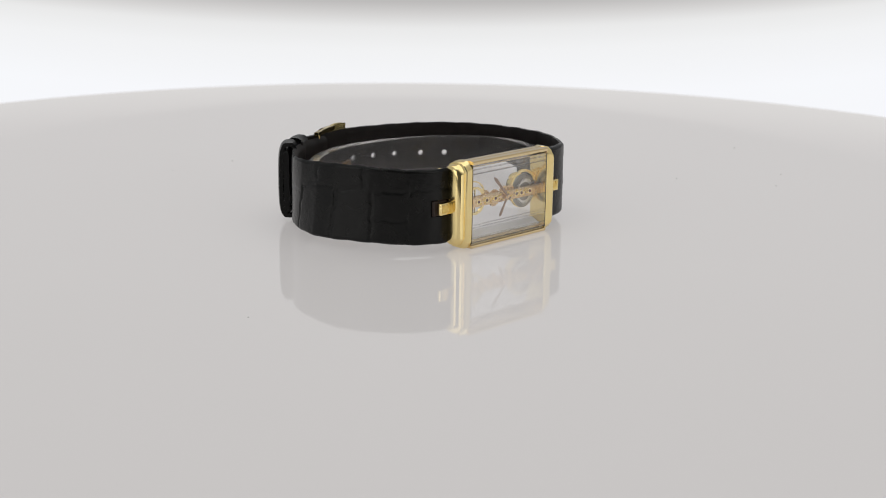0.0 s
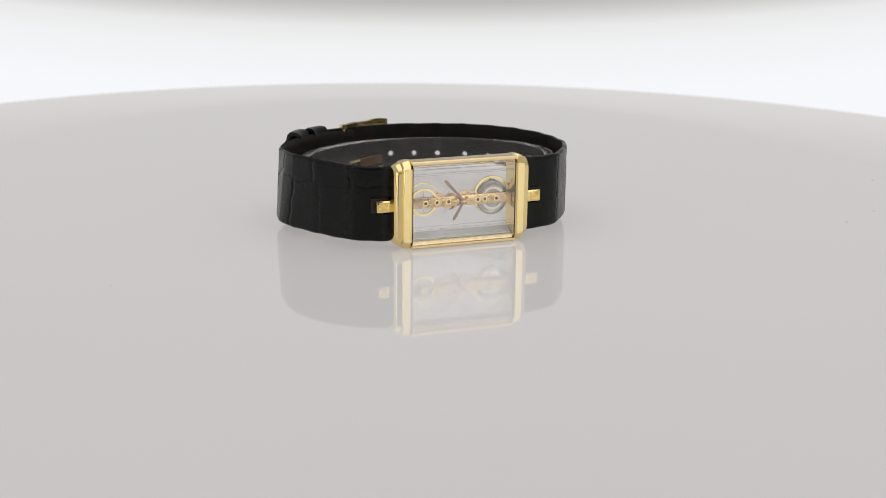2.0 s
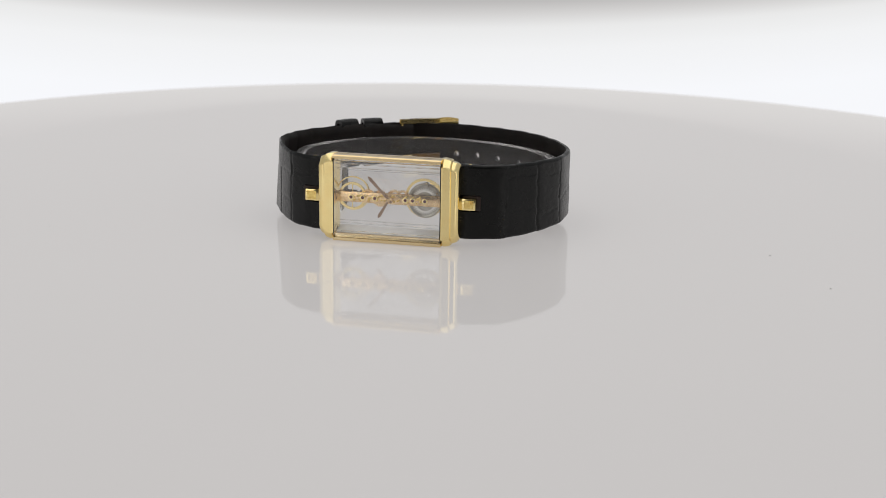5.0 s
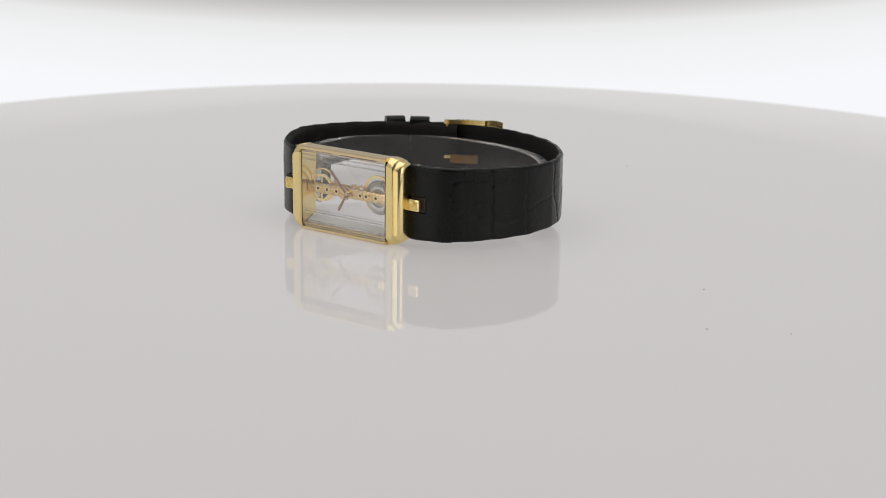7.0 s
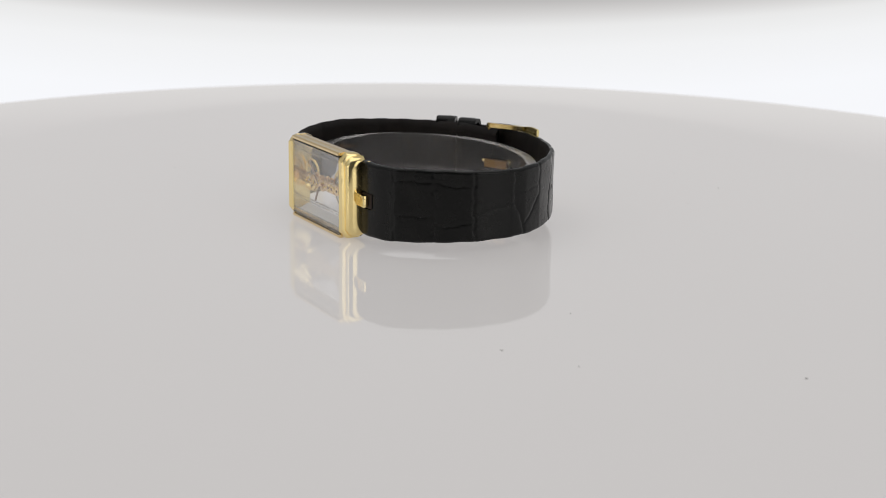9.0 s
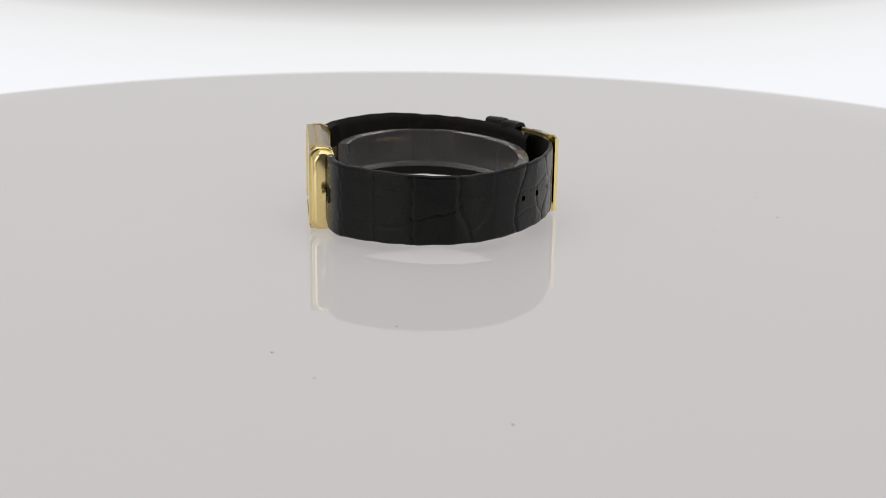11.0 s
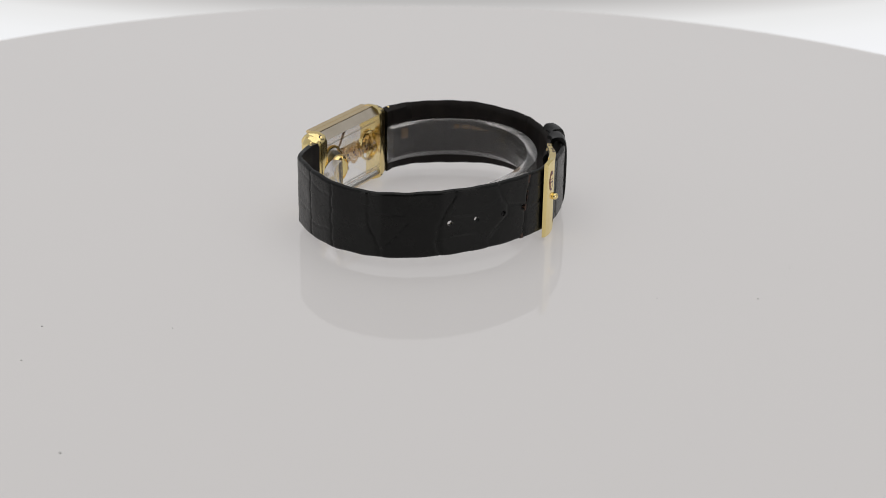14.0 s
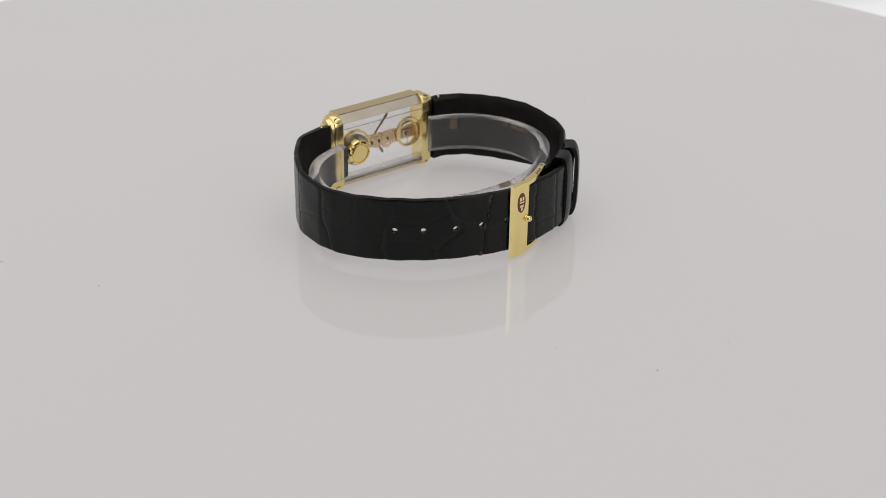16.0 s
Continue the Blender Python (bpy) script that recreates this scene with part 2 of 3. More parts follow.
RIGHT_SEAMS = [(0.8, [(12.2, 1.05), (11.8, 0), (12.4, -1.05)]), (1.0, [(22.2, 1.05), (22.4, -1.05)]), (1.0, [(32.3, 1.05), (32.0, 0), (32.4, -1.05)]),
               (0.9, [(43.6, 1.05), (43.4, 0.03), (46.3, -0.65), (46.6, -1.05)]), (0.6, [(53.5, 1.05), (53.2, 0.13), (50.4, -0.3), (46.7, -0.66)]), (0.5, [(22.4, 0.66), (28, 0.56), (32.0, 0.58)]),
               (0.6, [(12, 0.68), (22.3, 0.68)]), (0.6, [(12, -0.27), (22.4, -0.27)]), (0.6, [(22.4, -0.56), (31, -0.48), (32.3, -0.4)]), (0.5, [(32.2, -0.26), (43.4, 0.02)]), (0.6, [(43, 0.34), (48, 0.32), (53.3, 0.36)]),
               (0.9, [(65.8, 1.05), (65.2, 0.8), (61.6, 0.16), (60.4, -0.5), (61.5, -1.05)]), (0.7, [(60.4, -0.5), (66.7, -0.37), (70.9, -0.38)]), (1.0, [(77.3, 1.05), (77.6, 0.8), (78.4, 0.56), (80.5, 0.27), (87.2, 0.06)]),
               (0.8, [(80.5, 0.27), (80.9, -0.1), (76.0, -0.49), (74.8, -0.7), (75.1, -1.05)]), (0.8, [(70.6, 0.2), (70.6, -0.09), (71.2, -0.45), (74.8, -0.66)]), (0.6, [(62, 0.25), (70.6, 0.2), (78, 0.5)]),
               (1.5, [(88.8, 1.05), (87.6, 0.3), (87.2, -0.02), (86.6, -0.83), (86.4, -1.05)]), (0.7, [(94.5, 1.05), (95, -1.05)]), (0.5, [(87.2, -0.1), (95, 0.0), (103, 0.05)]), (0.9, [(103, 1.05), (102.4, 0), (103.4, -1.05)]),
               (0.9, [(111, 1.05), (111.6, -1.05)]), (0.6, [(103, -0.4), (111, -0.45), (119, -0.3)]), (0.9, [(119, 1.05), (118.5, -1.05)]), (0.8, [(127, 1.05), (127.5, -1.05)])]
LEFT_FOLDS = (11, 21, 30.5, 36, 42.5, 50, 59, 69)
RIGHT_FOLDS = (12, 22.3, 32.2, 42.5, 47, 53.5, 62, 70.5, 78, 87.3, 95, 103, 111, 119, 127)


def scales(lines, seed):
    """Relief of alligator hide along the given seams, with slack wrinkles between them."""
    def relief(s, v):
        a, b = np.meshgrid(s, v, indexing="ij")
        x = a + 0.16 * np.sin(1.3 * b * 9 + seed) + 0.08 * np.sin(2.9 * b * 9 + a)
        y = b * 9 + 0.16 * np.sin(0.9 * a + seed) + 0.08 * np.sin(2.1 * a)
        near, out = np.full(a.shape, 9.0), np.zeros(a.shape)
        for deep, line in lines:
            d = np.full(a.shape, 99.0)
            steep = 0.12 + 0.88 * abs(line[-1][1] - line[0][1]) / math.hypot(line[-1][1] - line[0][1], (line[-1][0] - line[0][0]) / 9)
            for (x0, y0), (x1, y1) in zip(line, line[1:]):
                y0, y1 = 9 * y0, 9 * y1
                f = np.clip(((x - x0) * (x1 - x0) + (y - y0) * (y1 - y0)) / ((x1 - x0) ** 2 + (y1 - y0) ** 2), 0, 1)
                d = np.minimum(d, np.hypot(x - x0 - f * (x1 - x0), y - y0 - f * (y1 - y0)))
            out = np.minimum(out, -0.2 * deep * steep * np.exp(-(d / 0.3) ** 2))
            near = np.minimum(near, d / max(deep * steep, 0.3))
        out += 0.07 * (1 - np.exp(-(near / 1.3) ** 2))
        out += 0.012 * np.sin(2.3 * x + 1.7 * np.sin(0.8 * y + seed)) * np.sin(1.1 * y + 0.6 * x) + 0.03 * np.sin(0.45 * x + 0.5 * y + seed)
        out[(a < 4.9) & (b > -0.23) & (b < 0.175)] = -1.5     # slot for the lug
        return out

    return relief


RIGHT = [(14.8, -27.3), (18.6, -28.1), (23.6, -26.5), (28.7, -21.1), (33.4, -14.2), (36.5, -6.7), (37.2, 0), (36.2, 6.9), (33.2, 13.3),
         (27.7, 20.0), (21.3, 25.2), (14.1, 29.0), (7.1, 31.4), (2.0, 32.7), (-3.9, 33.2), (-11.7, 32.3), (-19.9, 30.1), (-26.6, 26.2), (-31.4, 22.0), (-34.0, 18.8)]
LEFT = [(-21, -27.4), (-24.6, -28.0), (-28.9, -24.9), (-33.5, -19.5), (-37.3, -12.6), (-40.3, -4.8), (-40.4, 1), (-39.1, 8.1), (-35.6, 13.7),
        (-31.0, 18.7), (-25.9, 23.1), (-19.6, 26.5), (-13.7, 28.4), (-11.8, 29.0)]
CUFF = [(14.11, -21.34), (17.64, -20.67), (25.48, -17.03), (31.65, -10.53), (34.5, -1.91), (33.32, 6.7), (28.42, 13.88), (20.58, 20.48), (9.8, 24.88),
        (-1.96, 26.41), (-13.72, 24.88), (-24.5, 19.14), (-32.34, 11.01), (-35.77, 1.91), (-34.79, -7.66), (-29.89, -15.79), (-23.52, -20.77), (-16.86, -23.26)]


def drill(ob, holes):
    """Round holes through a strap, in millimetres."""
    bm = bmesh.new()
    bm.from_mesh(ob.data)
    if bm.calc_volume(signed=True) < 0:
        bmesh.ops.reverse_faces(bm, faces=bm.faces)
        bm.to_mesh(ob.data)
    bm.free()
    bm = bmesh.new()
    for p, n, r in holes:
        v = bmesh.ops.create_cone(bm, cap_ends=True, segments=16, radius1=r * MM, radius2=r * MM, depth=8 * MM)["verts"]
        turn = Vector((n[0], n[1], 0)).to_track_quat("Z", "Y").to_matrix().to_4x4()
        bmesh.ops.transform(bm, matrix=Matrix.Translation(Vector(p) * MM) @ turn, verts=v)
    me = bpy.data.meshes.new("drill")
    bm.to_mesh(me)
    bm.free()
    tool = new("drill", me)
    mod = ob.modifiers.new("holes", "BOOLEAN")
    mod.operation, mod.object, mod.solver = "DIFFERENCE", tool, "EXACT"
    dg = bpy.context.evaluated_depsgraph_get()
    made = bpy.data.meshes.new_from_object(ob.evaluated_get(dg))
    ob.modifiers.clear()
    if len(made.vertices) > 0.8 * len(ob.data.vertices):
        ob.data = made
    bpy.data.objects.remove(tool)


def straps(watch):
    relief, creases = scales(RIGHT_SEAMS, 3), RIGHT_FOLDS
    bm = bmesh.new()

    def tall(s):
        h = 9.4 - 0.6 * min(1, s / 45) - 0.5 * max(0, min(1, (s - 95) / 25)) - 0.32 * math.exp(-((s - 78) / 25) ** 2) - 0.22 * math.exp(-((s - 40) / 14) ** 2)
        return h - 5.0 * max(0, (s - 144) / 8) ** 2 + 0.06 * math.sin(0.8 * s)
    s, pts, nrm = band(bm, RIGHT, 1, tall, lambda s: 2.2 - 0.8 * min(1, s / 14), lambda s: 11.15 + 0.3 * math.exp(-((s - 70) / 18) ** 2) - 0.1 * math.exp(-((s - 40) / 14) ** 2), relief, creases=creases)
    right = part("strap", bm, LEATHER, watch, "long black alligator strap half with punched holes", 50)
    right.data.materials.append(LINING)
    holes = []
    for u, w in ((25.88, 19.64), (20.16, 23.88), (13.35, 27.3), (7.2, 30.1), (0.6, 32.1)):
        i = int(np.argmin(np.hypot(pts[:, 0] - u, pts[:, 1] - w)))
        holes.append(((*pts[i], 11.4), nrm[i], 0.75))
    drill(right, holes)
    # worn brown crease near the buckle
    bm = bmesh.new()
    rnd = random.Random(2)
    for z0, z1, w in ((17.4, 19.4, 0.4), (12.5, 15.5, 0.1), (10.2, 11.9, 0.3), (2.9, 4.1, 0.5)):
        ring = []
        for z, sgn in [(z0 + (z1 - z0) * k / 5, 1) for k in range(6)] + [(z1 - (z1 - z0) * k / 5, -1) for k in range(6)]:
            k = int((87.3 + 0.14 * (z - 11) + sgn * w * rnd.uniform(0.5, 1.1) + 0.2 * math.sin(z)) / 0.3)
            ring.append((*(pts[k] + nrm[k] * 0.02), z))
        loft(bm, [ring, [(x, y - 0.7, z) for x, y, z in ring]])
    part("worn_crease", bm, BROWN, right, "brown worn crease in the black hide")
    relief, creases = scales(LEFT_SEAMS, 8), LEFT_FOLDS
    bm = bmesh.new()
    s, pts, nrm = band(bm, LEFT, -1, lambda s: 9.4 - 0.6 * min(1, s / 45) - 0.5 * max(0, min(1, (s - 60) / 25)) + 0.06 * math.sin(0.9 * s) + 0.4 * math.exp(-((s - 27) / 14) ** 2), lambda s: 2.2 - 0.8 * min(1, s / 14),
                       lambda s: 11.15 + 0.4 * math.exp(-((s - 27) / 14) ** 2), relief, creases=creases, lean=lambda s: 0.9 * math.exp(-((s - 36) / 9) ** 2))
    left = part("strap", bm, LEATHER, watch, "black alligator strap half that holds the buckle", 50)
    left.data.materials.append(LINING)
    # faded stamp on the lining: unreadable marks; the last is the lug's back
    for d, wide, z, tall in ((24.0, 1.6, 13.6, 0.6), (26.6, 2.2, 13.6, 0.6), (29.6, 0.9, 13.4, 0.6), (31.0, 1.1, 13.4, 0.6), (32.6, 0.8, 13.5, 0.6), (34.0, 1.3, 13.4, 0.6), (6.0, 2.6, 12.2, 1.5)):
        i, j = int(d / 0.3), int((d + wide) / 0.3)
        th = 2.2 - 0.8 * min(1, d / 14)
        bm = bmesh.new()
        loft(bm, [[(*(pts[k] - nrm[k] * (th + off)), zz) for off, zz in ((-0.4, z - tall), (0.16, z - tall), (0.16, z + tall), (-0.4, z + tall))] for k in (i, (i + j) // 2, j)])
        part("lining_mark", bm, GOLD_MARK, left)
    # keepers round both layers
    for p0, p1 in (((-21.7, 28.9), (-26.3, 25.9)), ((-28.6, 25.4), (-32.3, 21.3))):
        bm = bmesh.new()
        a, b = Vector((*p0, 0)), Vector((*p1, 0))
        t = (b - a).normalized()
        n = Vector((-t.y, t.x, 0))
        n = n if n.dot(a) > 0 else -n
        rings = []
        for f in np.linspace(0, 1, 9):
            c = a + (b - a) * f + n * (1.1 - 1.2 * (2 * f - 1) ** 2 * 0.3)
            ring = []
            for off in (0.0, -1.0):
                loop = []
                for k in range(40):
                    g = 2 * math.pi * k / 40
                    hx, hz = 2.6 + off, 9.95 + off
                    ex = math.copysign(abs(math.cos(g)) ** 0.55, math.cos(g)) * hx
                    ez = math.copysign(abs(math.sin(g)) ** 0.55, math.sin(g)) * hz
                    loop.append(tuple(c + n * (ex - 2.2)) [:2] + (11.2 + ez,))
                ring.append(loop)
            rings.append(ring)
        outer = [r[0] for r in rings]
        inner = [r[1] for r in rings][::-1]
        loft(bm, outer + inner + [outer[0]], caps=False)
        bmesh.ops.remove_doubles(bm, verts=bm.verts, dist=1e-6)
        part("keeper", bm, LEATHER, watch, "black leather strap keeper loop", 50)


def case(watch):
    # two end blocks, each of three stepped tiers with chamfered corners
    def section(a, half, front, back, ch, chb):
        z0, z1 = ZC - half, ZC + half
        f, b = FRONT + front, FRONT + back
        pts = [(f, z0 + ch), (f, z1 - ch), (f + ch * 0.45, z1 - ch * 0.35), (f + ch, z1), (b - chb, z1), (b - chb * 0.3, z1 - chb * 0.3), (b, z1 - chb),
               (b, z0 + chb), (b - chb * 0.3, z0 + chb * 0.3), (b - chb, z0), (f + ch, z0), (f + ch * 0.45, z0 + ch * 0.35)]
        return [(U0 + a, y, z) for y, z in pts]

    for sgn in (-1, 1):
        bm = bmesh.new()
        rings = []
        for a, half, front, back, ch, chb in ((13.5, 10.95, 0.45, 6.6, 1.9, 2.4), (14.2, 11.0, 0.0, 6.7, 1.9, 2.4), (15.0, 10.9, 0.0, 6.7, 1.9, 2.3), (15.95, 10.6, 0.0, 6.7, 1.9, 2.2),
                                              (16.1, 10.5, 0.12, 6.65, 1.9, 2.1), (16.2, 10.25, 0.65, 6.4, 2.0, 2.0), (17.0, 10.0, 0.8, 6.3, 2.0, 1.9), (17.5, 9.75, 1.1, 6.1, 2.0, 1.8),
                                              (17.85, 9.4, 1.6, 5.8, 1.9, 1.6), (18.0, 9.0, 2.1, 5.5, 1.6, 1.2)):
            rings.append(section(sgn * a, half, front, back, ch, chb))
        loft(bm, rings)
        end = part("case_end", bm, GOLD, watch, "polished stepped yellow gold case end", 28)
        # screw recesses on the back, their shade painted in as dark colour
        for up in (1, -1):
            bm = bmesh.new()
            lathe(bm, [(0.8, -0.3), (0.8, 0.04), (0.6, 0.06), (0.5, -0.25), (0.2, -0.25)], (0, 0, 0), "y", 20)
            bmesh.ops.transform(bm, matrix=Matrix.Translation(Vector((U0 + sgn * 15.1, FRONT + 5.85, ZC + up * 10.05)) * MM) @ pose(0, 0, 0, 45 * up), verts=bm.verts)
            part("screw", bm, DARK_CUT, end, "sunken screw, its recess shade painted dark")
        # central lug in the strap
        bm = bmesh.new()
        x = sorted((U0 + sgn * 17.6, U0 + sgn * 21.9))
        box(bm, x[0], x[1], FRONT + 3.0, FRONT + 4.3, ZC - 0.3 - 1.5, ZC - 0.3 + 1.5, 0.25)
        lug = part("lug", bm, GOLD, watch, "small engraved gold lug set into the strap")
        bm = bmesh.new()
        box(bm, x[0] + (0.5 if sgn < 0 else 1.4), x[1] - (1.4 if sgn < 0 else 0.5), FRONT + 2.9, FRONT + 3.2, ZC - 0.3 - 1.05, ZC - 0.3 + 1.05, 0.05, 1)
        part("engraved_panel", bm, ENGRAVED, lug)
        # slot edge and spring bar
        bm = bmesh.new()
        x = sorted((U0 + sgn * 18.3, U0 + sgn * 22.8))
        box(bm, x[0], x[1], FRONT + 4.5, FRONT + 5.3, ZC - 0.3 - 1.85, ZC - 0.3 + 1.85, 0.2)
        part("strap_slot", bm, DARK_CUT, watch, "dark brown cut edge of the strap slot")
        bm = bmesh.new()
        lathe(bm, [(0.35, -9.4), (0.45, -9.3), (0.45, 9.3), (0.35, 9.4)], (U0 + sgn * 19.9, FRONT + 5.5, ZC), "z", 20)
        part("spring_bar", bm, GOLD, watch)
    # long rails above and below the window, with a groove along the outer face and a slope towards the glass
    for up in (1, -1):
        bm = bmesh.new()
        zo, zi = ZC + up * 10.9, ZC + up * 10.1
        pr = [(0.1, zi), (0.1, zo - up * 0.3), (0.35, zo), (2.0, zo), (2.1, zo - up * 0.2), (2.25, zo - up * 0.2), (2.35, zo), (3.95, zo - up * 0.05),
              (4.0, zo - up * 0.25), (4.0, zi - up * 0.9), (1.5, zi - up * 0.9), (1.35, zi - up * 0.75), (1.3, zi)]
        loft(bm, [[(U0 + a, FRONT + y, z) for y, z in pr] for a in (-13.8, 13.8)])
        part("case_rail", bm, CHAMPAGNE, watch, "grooved yellow gold case rail", 20)

    # crystals, their edges sunk into the gold
    def crystal(name, profile, label):
        bm = bmesh.new()
        loft(bm, [[(U0 + x, FRONT + y, ZC + z) for y, z in profile] for x in (-13.75, 13.75)])
        part(name, bm, CRYSTAL, watch, label, 5).visible_shadow = False
    crystal("front_crystal", [(0.75, -10.3), (0.25, -9.6), (0.25, 9.6), (0.75, 10.3), (1.2, 10.3), (1.2, -10.3)], "clear bevelled sapphire crystal")
    crystal("back_crystal", [(5.55, 8.8), (6.75, 1.1), (6.45, -8.8), (5.2, -8.8), (5.2, 8.8)], "faceted clear sapphire back crystal")
    # opaque strips, coloured like the pale gold reflection in the glass bevel
    for up in (1, -1):
        bm = bmesh.new()
        loft(bm, [[(U0 + a, FRONT + y, ZC + up * z) for y, z in ((4.02, 10.62), (6.0, 8.66), (5.8, 8.5), (5.1, 8.5), (4.02, 9.3))] for a in (-13.75, 13.75)])
        part("back_bevel", bm, BEVEL_TONE, watch, "opaque strip toned as the pale reflection in the back bevel", 20)
    for y, z, half in ((1.35, -8.5, 0.12), (1.35, 8.6, 0.15), (1.35, 7.6, 0.1), (4.7, -6.5, 0.1), (4.7, -7.2, 0.14), (4.7, 6.4, 0.08)):
        bm = bmesh.new()
        box(bm, U0 - 13.3, U0 + 13.3, FRONT + y, FRONT + y + 0.3, ZC + z - half, ZC + z + half, half * 0.5, 1)
        part("crystal_facet", bm, CRYSTAL, watch, angle=20).visible_shadow = False
    # white strip stands in for the bright reflection along the lower bevel
    bm = bmesh.new()
    loft(bm, [[(U0 + a, FRONT + y, ZC + z) for y, z in ((2.4, -9.15), (2.4, -8.9), (5.0, -7.7), (5.0, -8.4))] for a in (-13.3, 13.3)])
    part("bevel_glint", bm, GLINT_WHITE, watch, "white strip added for the bright reflection in the lower bevel", 5)


def gear(bm, r, teeth, y0, y1, cx, cz, depth=0.3, hole=0.0):
    n = teeth * 4
    rings = []
    for y in (y0, y1):
        ring = []
        for i in range(n):
            a = 2 * math.pi * i / n
            q = r - (depth if i % 4 in (0, 1) else 0)
            ring.append((cx + q * math.cos(a), y, cz + q * math.sin(a)))
        rings.append(ring)
    if hole:
        inner = [[(cx + hole * math.cos(2 * math.pi * i / n), y, cz + hole * math.sin(2 * math.pi * i / n)) for i in range(n)] for y in (y1, y0)]
        loft(bm, rings + inner + [rings[0]], caps=False)
        bmesh.ops.remove_doubles(bm, verts=bm.verts, dist=1e-7)
    else:
        loft(bm, rings)


def movement(watch):
    b0, b1 = FRONT + 2.6, FRONT + 4.05
    bm = bmesh.new()
    box(bm, U0 - 13.4, U0 + 13.4, b0, b1, ZC - 1.3, ZC + 1.3, 0.2)
    bridge = part("movement_bridge", bm, ROSE, watch, "engraved rose gold bar movement across the case")
    for a in (-9.6, -6.6, -3.5, 4.3, 6.2, 9.3):
        bm = bmesh.new()
        lathe(bm, [(0.72, 0.0), (0.72, -0.12), (0.5, -0.14)], (U0 + a, b0, ZC), "y", 24)
        s = part("jewel_setting", bm, GOLD, bridge)
        bm = bmesh.new()
        lathe(bm, [(0.42, 0.0), (0.40, -0.17), (0.12, -0.19)], (U0 + a, b0, ZC), "y", 20)
        part("jewel", bm, RUBY, s, "dark red jewel")
    for a in (-8.8, -5.6, -2.6, 0.4, 2.9):
        bm = bmesh.new()
        lathe(bm, [(0.7, 0.0), (0.7, 0.1), (0.48, 0.12)], (U0 + a, b1, ZC), "y", 24)
        s = part("jewel_setting", bm, GOLD, bridge)
        bm = bmesh.new()
        lathe(bm, [(0.46, 0.0), (0.44, 0.16), (0.12, 0.18)], (U0 + a, b1, ZC), "y", 20)
        part("jewel", bm, RUBY, s, "dark red jewel")
    # engraved scrolls stand slightly proud
    rnd = random.Random(4)
    for a in (-8.1, -5.0, -2.0, 1.6, 4.8, 7.2):
        bm = bmesh.new()
        for k in range(9):
            x, z, r = U0 + a + rnd.uniform(-1.1, 1.1), ZC + rnd.uniform(-0.8, 0.8), rnd.uniform(0.2, 0.4)
            lathe(bm, [(r, 0.0), (r, -0.06), (r * 0.6, -0.1), (r * 0.3, -0.03)], (x, b0, z), "y", 12)
        part("scroll", bm, ENGRAVED, bridge)
    # balance wheel with two spokes
    bm = bmesh.new()
    gear(bm, 3.55, 40, b1 - 0.4, b1 + 0.2, U0 - 9.6, ZC, 0.06, 2.95)
    wheel = part("balance_wheel", bm, GOLD, watch, "thin gold balance wheel")
    bm = bmesh.new()
    box(bm, U0 - 9.68, U0 - 9.52, b1 - 0.3, b1 + 0.1, ZC - 3.0, ZC + 3.0)
    part("spoke", bm, GOLD, wheel)
    bm = bmesh.new()
    gear(bm, 4.3, 48, b1 + 0.3, b1 + 0.8, U0 - 9.6, ZC + 0.6, 0.05, 4.0)
    part("balance_rim", bm, GOLD, watch)
    # barrel
    cx = U0 + 8.9
    bm = bmesh.new()
    lathe(bm, [(4.2, 0.75), (4.35, 0.65), (4.35, 0.2), (4.2, 0.05), (3.9, 0.0), (3.7, 0.1), (3.3, 0.1), (1.5, 0.06)][::-1], (cx, b1 + 0.1, ZC - 0.2), "y", 64)
    barrel = part("barrel", bm, STEEL, watch, "round steel mainspring barrel")
    bm = bmesh.new()
    gear(bm, 3.35, 36, b1 - 0.1, b1 + 0.08, cx + 0.1, ZC - 0.3, 0.55, 2.4)
    part("ratchet_wheel", bm, material("pale_steel", (0.85, 0.84, 0.8), 0.35, 1.0), barrel)
    bm = bmesh.new()
    gear(bm, 5.0, 60, b1 + 0.25, b1 + 0.7, cx - 0.1, ZC + 0.45, 0.2, 4.3)
    part("crown_wheel", bm, GOLD, barrel)
    # train wheels behind the bar
    for a, dz, r in ((-5.6, 0.2, 1.9), (-2.4, -0.3, 2.2), (1.2, 0.3, 2.0), (3.4, 0.6, 1.7)):
        bm = bmesh.new()
        gear(bm, r, 22, b1 - 0.1, b1 + 0.15, U0 + a, ZC + dz, 0.3, r * 0.6)
        part("train_wheel", bm, ROSE, watch)
    # pointers on the hub
    hx = U0 + 0.35
    bm = bmesh.new()
    lathe(bm, [(0.75, 0.0), (0.75, -0.7), (0.55, -0.8), (0.4, -1.0), (0.15, -1.02)], (hx, b0, ZC), "y", 24)
    part("pointer_hub", bm, ROSE, watch)
    for dx, dz, y in ((-5.3, 5.6, -0.85), (-2.8, -4.7, -0.55)):
        bm = bmesh.new()
        d = Vector((dx, 0, dz))
        n = Vector((-dz, 0, dx)).normalized()
        le = d.length
        d.normalize()
        rings = []
        for y2 in (y, y - 0.14):
            rings.append([tuple(Vector((hx, b0 + y2, ZC)) + d * f * le + n * w) for f, w in
                          ((-0.12, 0.3), (0.12, 0.25), (0.9, 0.42), (1.0, 0.12), (1.0, -0.12), (0.9, -0.42), (0.12, -0.25), (-0.12, -0.3))])
        loft(bm, rings)
        part("watch_pointer", bm, BRONZE, watch, "brown bronze baton pointer")
    # winding crown on the back
    cx, y = U0 + 9.4, FRONT + 6.4
